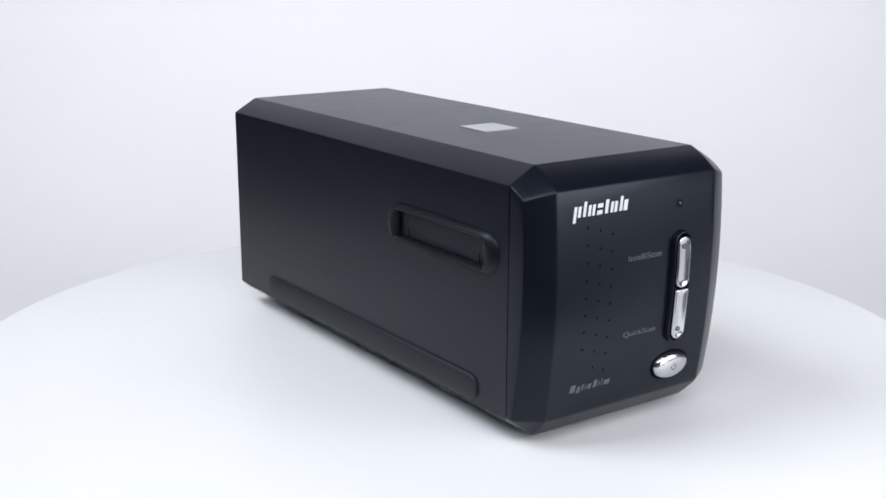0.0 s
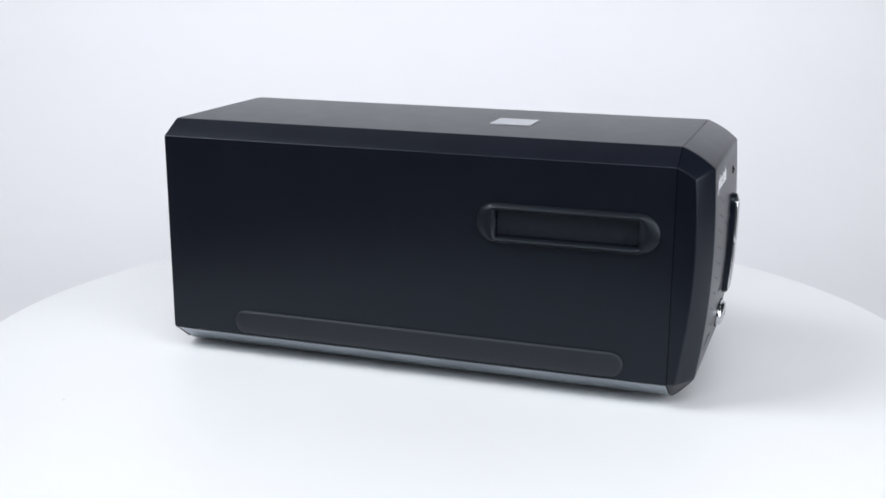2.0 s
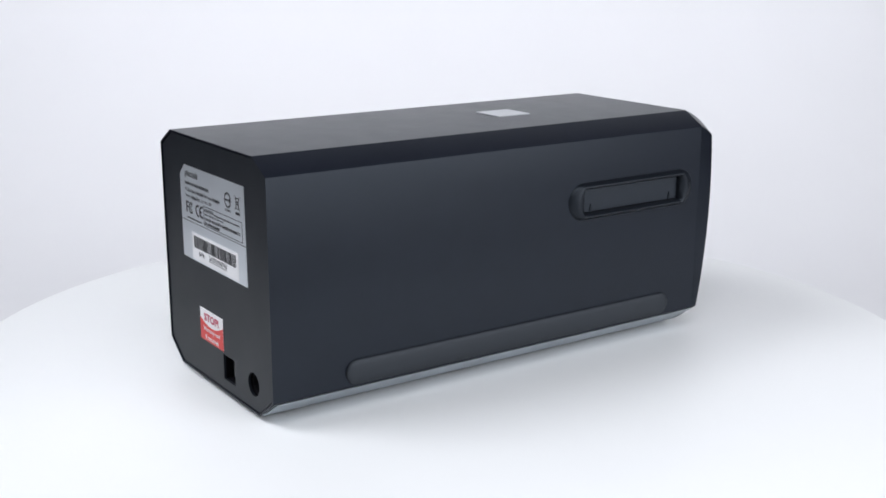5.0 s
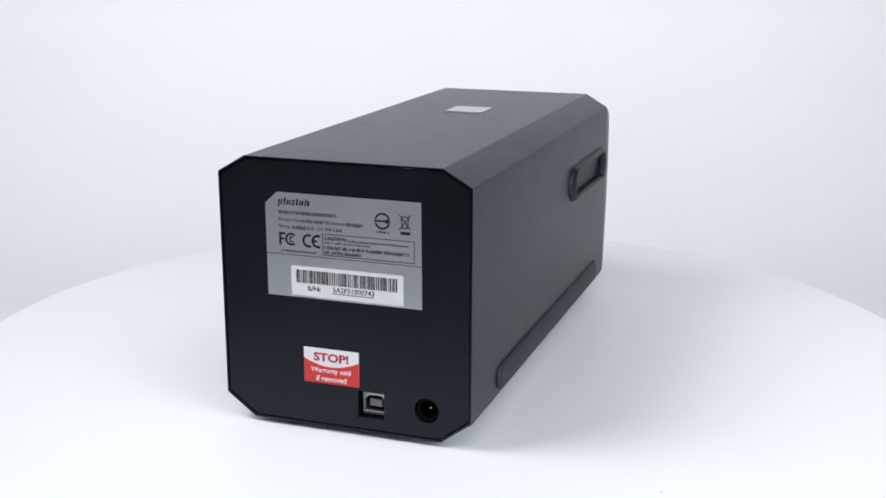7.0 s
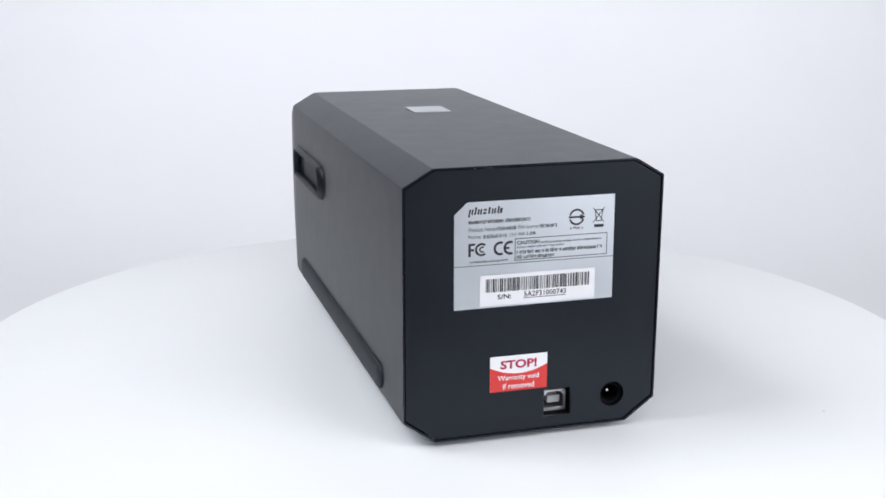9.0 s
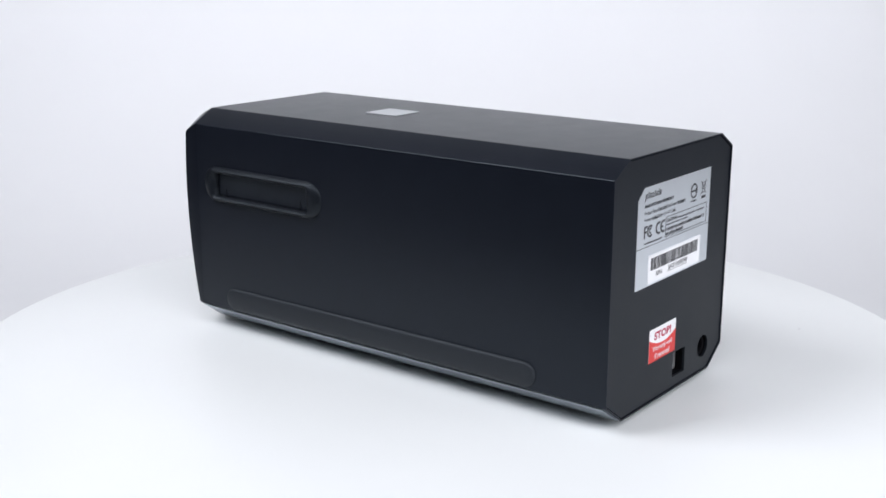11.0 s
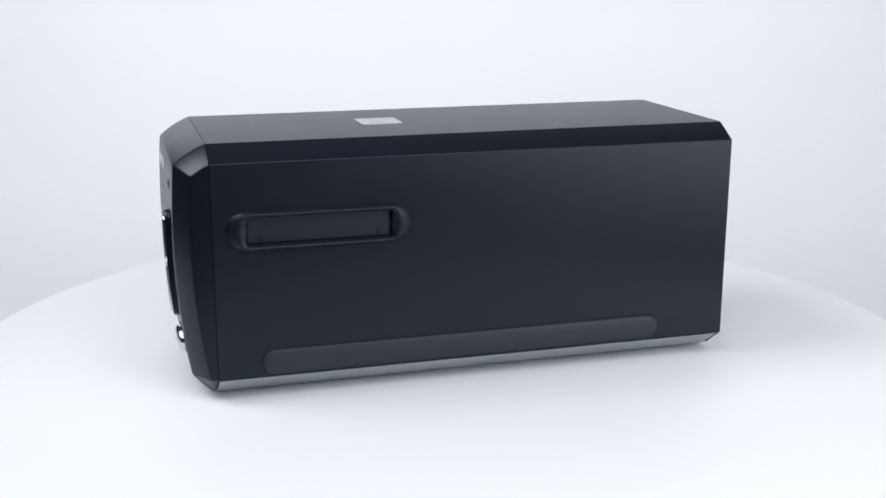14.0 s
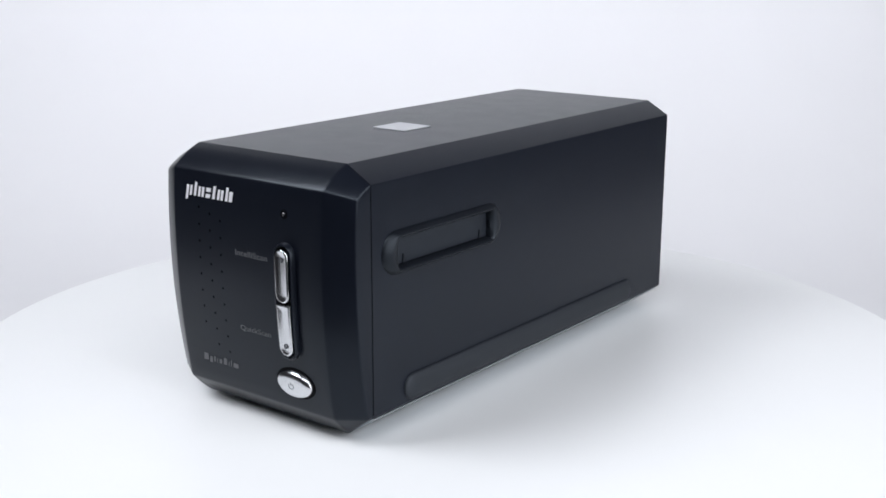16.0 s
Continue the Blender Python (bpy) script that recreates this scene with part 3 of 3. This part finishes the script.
word_mark(WHITE_INK, on_front(0.0985), CX - 0.0366, -0.0024, 0.0305, "white maker's mark", SCANNER)
lettering("button_caption", "IntelliScan", PALE_INK, on_front(0.0750), SCANNER, CX - 0.0059, CX + 0.0131, -0.0013, 0.0013)
lettering("button_caption", "QuickScan", PALE_INK, on_front(0.0408), SCANNER, CX - 0.0060, CX + 0.0126, -0.0014, 0.0014)
SERIES = [(0, 2.2, 0, 3.3), (3.0, 4.4, -0.8, 2.2), (5.2, 6.0, 0, 2.8), (6.8, 7.2, 0, 2.2), (8.0, 9.4, 0, 2.2), (10.3, 11.9, 0, 3.3), (12.8, 13.2, 0, 2.2), (14.0, 14.4, 0, 3.3), (15.3, 17.8, 0, 2.2)]
bars("series_mark", [bar(CX + (-33.4 + a * 1.25) / 1000, CX + (-33.4 + b * 1.25) / 1000, (c - 1.6) / 1000, (d - 1.6) / 1000, 0.2) for a, b, c, d in SERIES], DIM_INK, on_front(0.0214), SCANNER, label="pale series mark")


# -- top badge --
def badge():
    o = rounded([(-0.0100, -0.0460), (0.0100, -0.0460), (0.0100, -0.0255), (-0.0100, -0.0255)], 0.0006, 2)
    sheet("top_badge", o, BADGE, ON_TOP, SCANNER, thick=0.0004, label="small square silver badge on the lid")


badge()


# -- rear stickers --
def rating_label():
    # u runs to the right as one faces the rear
    o = [(-0.0356, 0.0567), (0.0347, 0.0568), (0.0344, 0.1018), (-0.0302, 0.1018), (-0.0357, 0.0967)]
    lab = sheet("rating_label", o, FOIL, ON_REAR, SCANNER, thick=0.00015, label="silver foil rating label with printed approvals")
    L = 0.00017
    word_mark(INK, ON_REAR, -0.0297, 0.0966, 0.0150, "black maker's mark", lab)
    mm = lambda u0, u1, v0, v1: bar(u0 / 1000, u1 / 1000, v0 / 1000, v1 / 1000)

    def small_text(u0, u1, v, h, seed):
        rnd = random.Random(seed)
        out, u = [], u0
        while u < u1 - 0.3:
            w = rnd.uniform(0.35, 0.8)
            top = rnd.uniform(0.7, 1.0) * h
            e = min(u + w, u1)
            # each sign as uprights with cross strokes, light and dark in turn
            out.append(mm(u, u + 0.22, v, v + top))
            kind = rnd.random()
            if kind < 0.75:
                out.append(mm(u + 0.17, e, v + top - 0.24, v + top))
            if kind > 0.35:
                out.append(mm(e - 0.2, e, v, v + top - 0.2))
            if kind < 0.5:
                out.append(mm(u + 0.17, e - 0.16, v + top * 0.42, v + top * 0.42 + 0.22))
            if kind > 0.6:
                out.append(mm(u + 0.17, e - 0.16, v, v + 0.23))
            u += w + (0.22 if rnd.random() < 0.84 else 0.7)
        return out
    bars("small_print", small_text(-29.6, -2.9, 92.7, 1.6, 1), GREY_INK, ON_REAR, lab, lift=L)
    bars("small_print", small_text(-17.4, -9.2, 89.4, 1.6, 2) + small_text(1.2, 8.8, 89.4, 1.6, 6), GREY_INK, ON_REAR, lab, lift=L)
    lettering("label_words", "Film Scanner", GREY_INK, ON_REAR, lab, -0.0083, 0.0008, 0.0895, 0.0911, lift=L)
    lettering("label_words", "Product Name", GREY_INK, ON_REAR, lab, -0.0296, -0.0179, 0.0894, 0.0911, lift=L)
    lettering("label_words", "Rating", GREY_INK, ON_REAR, lab, -0.0296, -0.0243, 0.0863, 0.0880, lift=L)
    bars("small_print", small_text(-23.2, -12.8, 86.4, 1.7, 3), GREY_INK, ON_REAR, lab, lift=L)
    lettering("label_words", "15V", GREY_INK, ON_REAR, lab, -0.0118, -0.0090, 0.0865, 0.0879, lift=L)
    bars("small_print", [mm(-8.2, -5.4, 87.5, 87.8), mm(-8.2, -7.4, 86.9, 87.2), mm(-7.1, -6.4, 86.9, 87.2), mm(-6.1, -5.4, 86.9, 87.2)], INK, ON_REAR, lab, lift=L)
    lettering("label_words", "1.0A", INK, ON_REAR, lab, -0.0044, -0.0004, 0.0866, 0.0881, lift=L, bold=0.01)

    def arc(cu, cv, r0, r1, a0, a1, n=14):
        out = []
        for k in range(n):
            b0, b1 = radians(a0 + (a1 - a0) * k / n), radians(a0 + (a1 - a0) * (k + 1) / n)
            out.append([((cu + r * math.cos(a)) / 1000, (cv + r * math.sin(a)) / 1000) for r, a in ((r0, b0), (r1, b0), (r1, b1), (r0, b1))])
        return out
    # approval marks as plain shapes
    bars("approval_mark", [mm(-29.6, -28.6, 79.1, 84.6), mm(-28.6, -26.7, 83.7, 84.6), mm(-28.6, -27.2, 81.4, 82.3)]
         + arc(-24.0, 81.85, 1.9, 2.8, 48, 312) + arc(-23.7, 81.85, 0.7, 1.35, 50, 310), INK, ON_REAR, lab, lift=L)
    bars("approval_mark", arc(-15.9, 81.8, 1.95, 2.95, 65, 295) + arc(-11.6, 81.8, 1.95, 2.95, 65, 295) + [mm(-14.1, -12.0, 81.35, 82.25)], INK, ON_REAR, lab, lift=L)
    bars("approval_mark", arc(17.5, 92.9, 2.7, 3.5, 15, 165) + arc(17.5, 92.9, 2.7, 3.5, 195, 345) + [mm(13.9, 19.0, 92.5, 93.3),
         [(0.0190, 0.0917), (0.0214, 0.0929), (0.0190, 0.0941)]], INK, ON_REAR, lab, lift=L)
    bars("small_print", small_text(14.8, 20.3, 87.8, 1.1, 5), INK, ON_REAR, lab, lift=L)
    def stroke(u0, v0, u1, v1, w=0.17):
        d = Vector((u1 - u0, v1 - v0)).normalized()
        q = Vector((-d.y, d.x)) * w
        return [((u0 - q.x) / 1000, (v0 - q.y) / 1000), ((u1 - q.x) / 1000, (v1 - q.y) / 1000), ((u1 + q.x) / 1000, (v1 + q.y) / 1000), ((u0 + q.x) / 1000, (v0 + q.y) / 1000)]
    bars("disposal_mark", [stroke(24.9, 96.3, 29.9, 90.1), stroke(29.9, 96.3, 24.9, 90.1), stroke(25.8, 95.3, 26.3, 90.7), stroke(29.1, 95.3, 28.5, 90.7),
         stroke(25.3, 95.4, 29.5, 95.4), stroke(26.3, 90.7, 28.5, 90.7), mm(25.4, 29.7, 88.0, 89.2)], INK, ON_REAR, lab, lift=L)
    # caution box
    frame_line = [mm(-9.6, 31.6, 85.2, 85.5), mm(-9.6, 31.6, 76.1, 76.4), mm(-9.6, -9.3, 76.4, 85.2), mm(31.3, 31.6, 76.4, 85.2)]
    bars("caution_frame", frame_line, GREY_INK, ON_REAR, lab, lift=L)
    lettering("label_words", "CAUTION", INK, ON_REAR, lab, -0.0087, 0.0012, 0.0828, 0.0844, lift=L, bold=0.03)
    bars("small_print", small_text(2.0, 29.0, 82.7, 0.9, 7) + small_text(-8.7, 12.3, 81.3, 0.8, 8), GREY_INK, ON_REAR, lab, lift=L)
    bars("small_print", small_text(-8.7, 29.4, 78.9, 1.6, 9) + small_text(-8.7, 7.9, 76.8, 1.5, 10), INK, ON_REAR, lab, lift=L)
    bars("small_print", small_text(-28.9, -12.4, 76.3, 0.9, 11), GREY_INK, ON_REAR, lab, lift=L)
    bars("label_rule", [mm(-35.7, 34.5, 75.0, 75.25)], GREY_INK, ON_REAR, lab, lift=L)
    # white strip with the code bars
    st = sheet("serial_sticker", bar(-0.0244, 0.0265, 0.0575, 0.0705), PAPER, ON_REAR, lab, thick=0.0001, lift=0.00016, label="white paper strip with a bar code")
    rnd = random.Random(42)
    code, u = [], -22.0
    while u < 23.4:
        w = rnd.choice((0.22, 0.22, 0.45, 0.6))
        code.append(mm(u, u + w, 63.3, 69.0))
        u += w + rnd.choice((0.22, 0.3, 0.5))
    bars("bar_code", code, INK, ON_REAR, st, lift=0.00028)
    lettering("label_words", "S/N:", INK, ON_REAR, st, -0.0169, -0.0108, 0.0601, 0.0621, lift=0.00028, bold=0.02)
    lettering("serial_number", "5A2F31000743", INK, ON_REAR, st, -0.0052, 0.0136, 0.0604, 0.0626, lift=0.00028, bold=0.01)
    bars("underline", [mm(-5.5, 13.6, 59.7, 59.95)], INK, ON_REAR, st, lift=0.00028)


rating_label()


def warranty_sticker():
    u0, u1, v0, v1 = -0.0196, 0.0060, 0.0191, 0.0348
    st = sheet("warranty_sticker", bar(u0, u1, v0, v1), PAPER, ON_REAR, SCANNER, thick=0.00012, label="red and white warranty sticker")
    n = 16
    arcs = [(u0 + (u1 - u0) * k / n, 0.0300 - 0.0033 * (1 - (2 * k / n - 1) ** 2)) for k in range(n + 1)]
    sheet("red_field", [(u0, v0), (u1, v0)] + list(reversed(arcs)), RED, ON_REAR, st, thick=0.00006, lift=0.00014, label="red printed field")
    lettering("sticker_words", "STOP!", CRIMSON, ON_REAR, st, -0.0150, 0.0013, 0.0290, 0.0329, lift=0.00014, bold=0.035)
    lettering("sticker_words", "Warranty void", WHITE_INK, ON_REAR, st, -0.0162, 0.0023, 0.0233, 0.0262, lift=0.00022, bold=0.012)
    lettering("sticker_words", "if removed", WHITE_INK, ON_REAR, st, -0.0139, 0.0002, 0.0200, 0.0226, lift=0.00022, bold=0.012)


warranty_sticker()


# ---- what moves: the table turns at an even pace and carries the scanner ----
def motions():
    rows = []
    for k in range(65):
        t = k * 0.25
        rows.append((t, pose(0, 0, 0, 0, 0, 178.745 + 17.992 * (t - 8))))
    walk(SCANNER, [(t, pose(0, 0, 0.0008) @ m) for t, m in rows])
    walk(TURNTABLE, [(t, pose(0, 0, -0.0022) @ m) for t, m in rows])


motions()
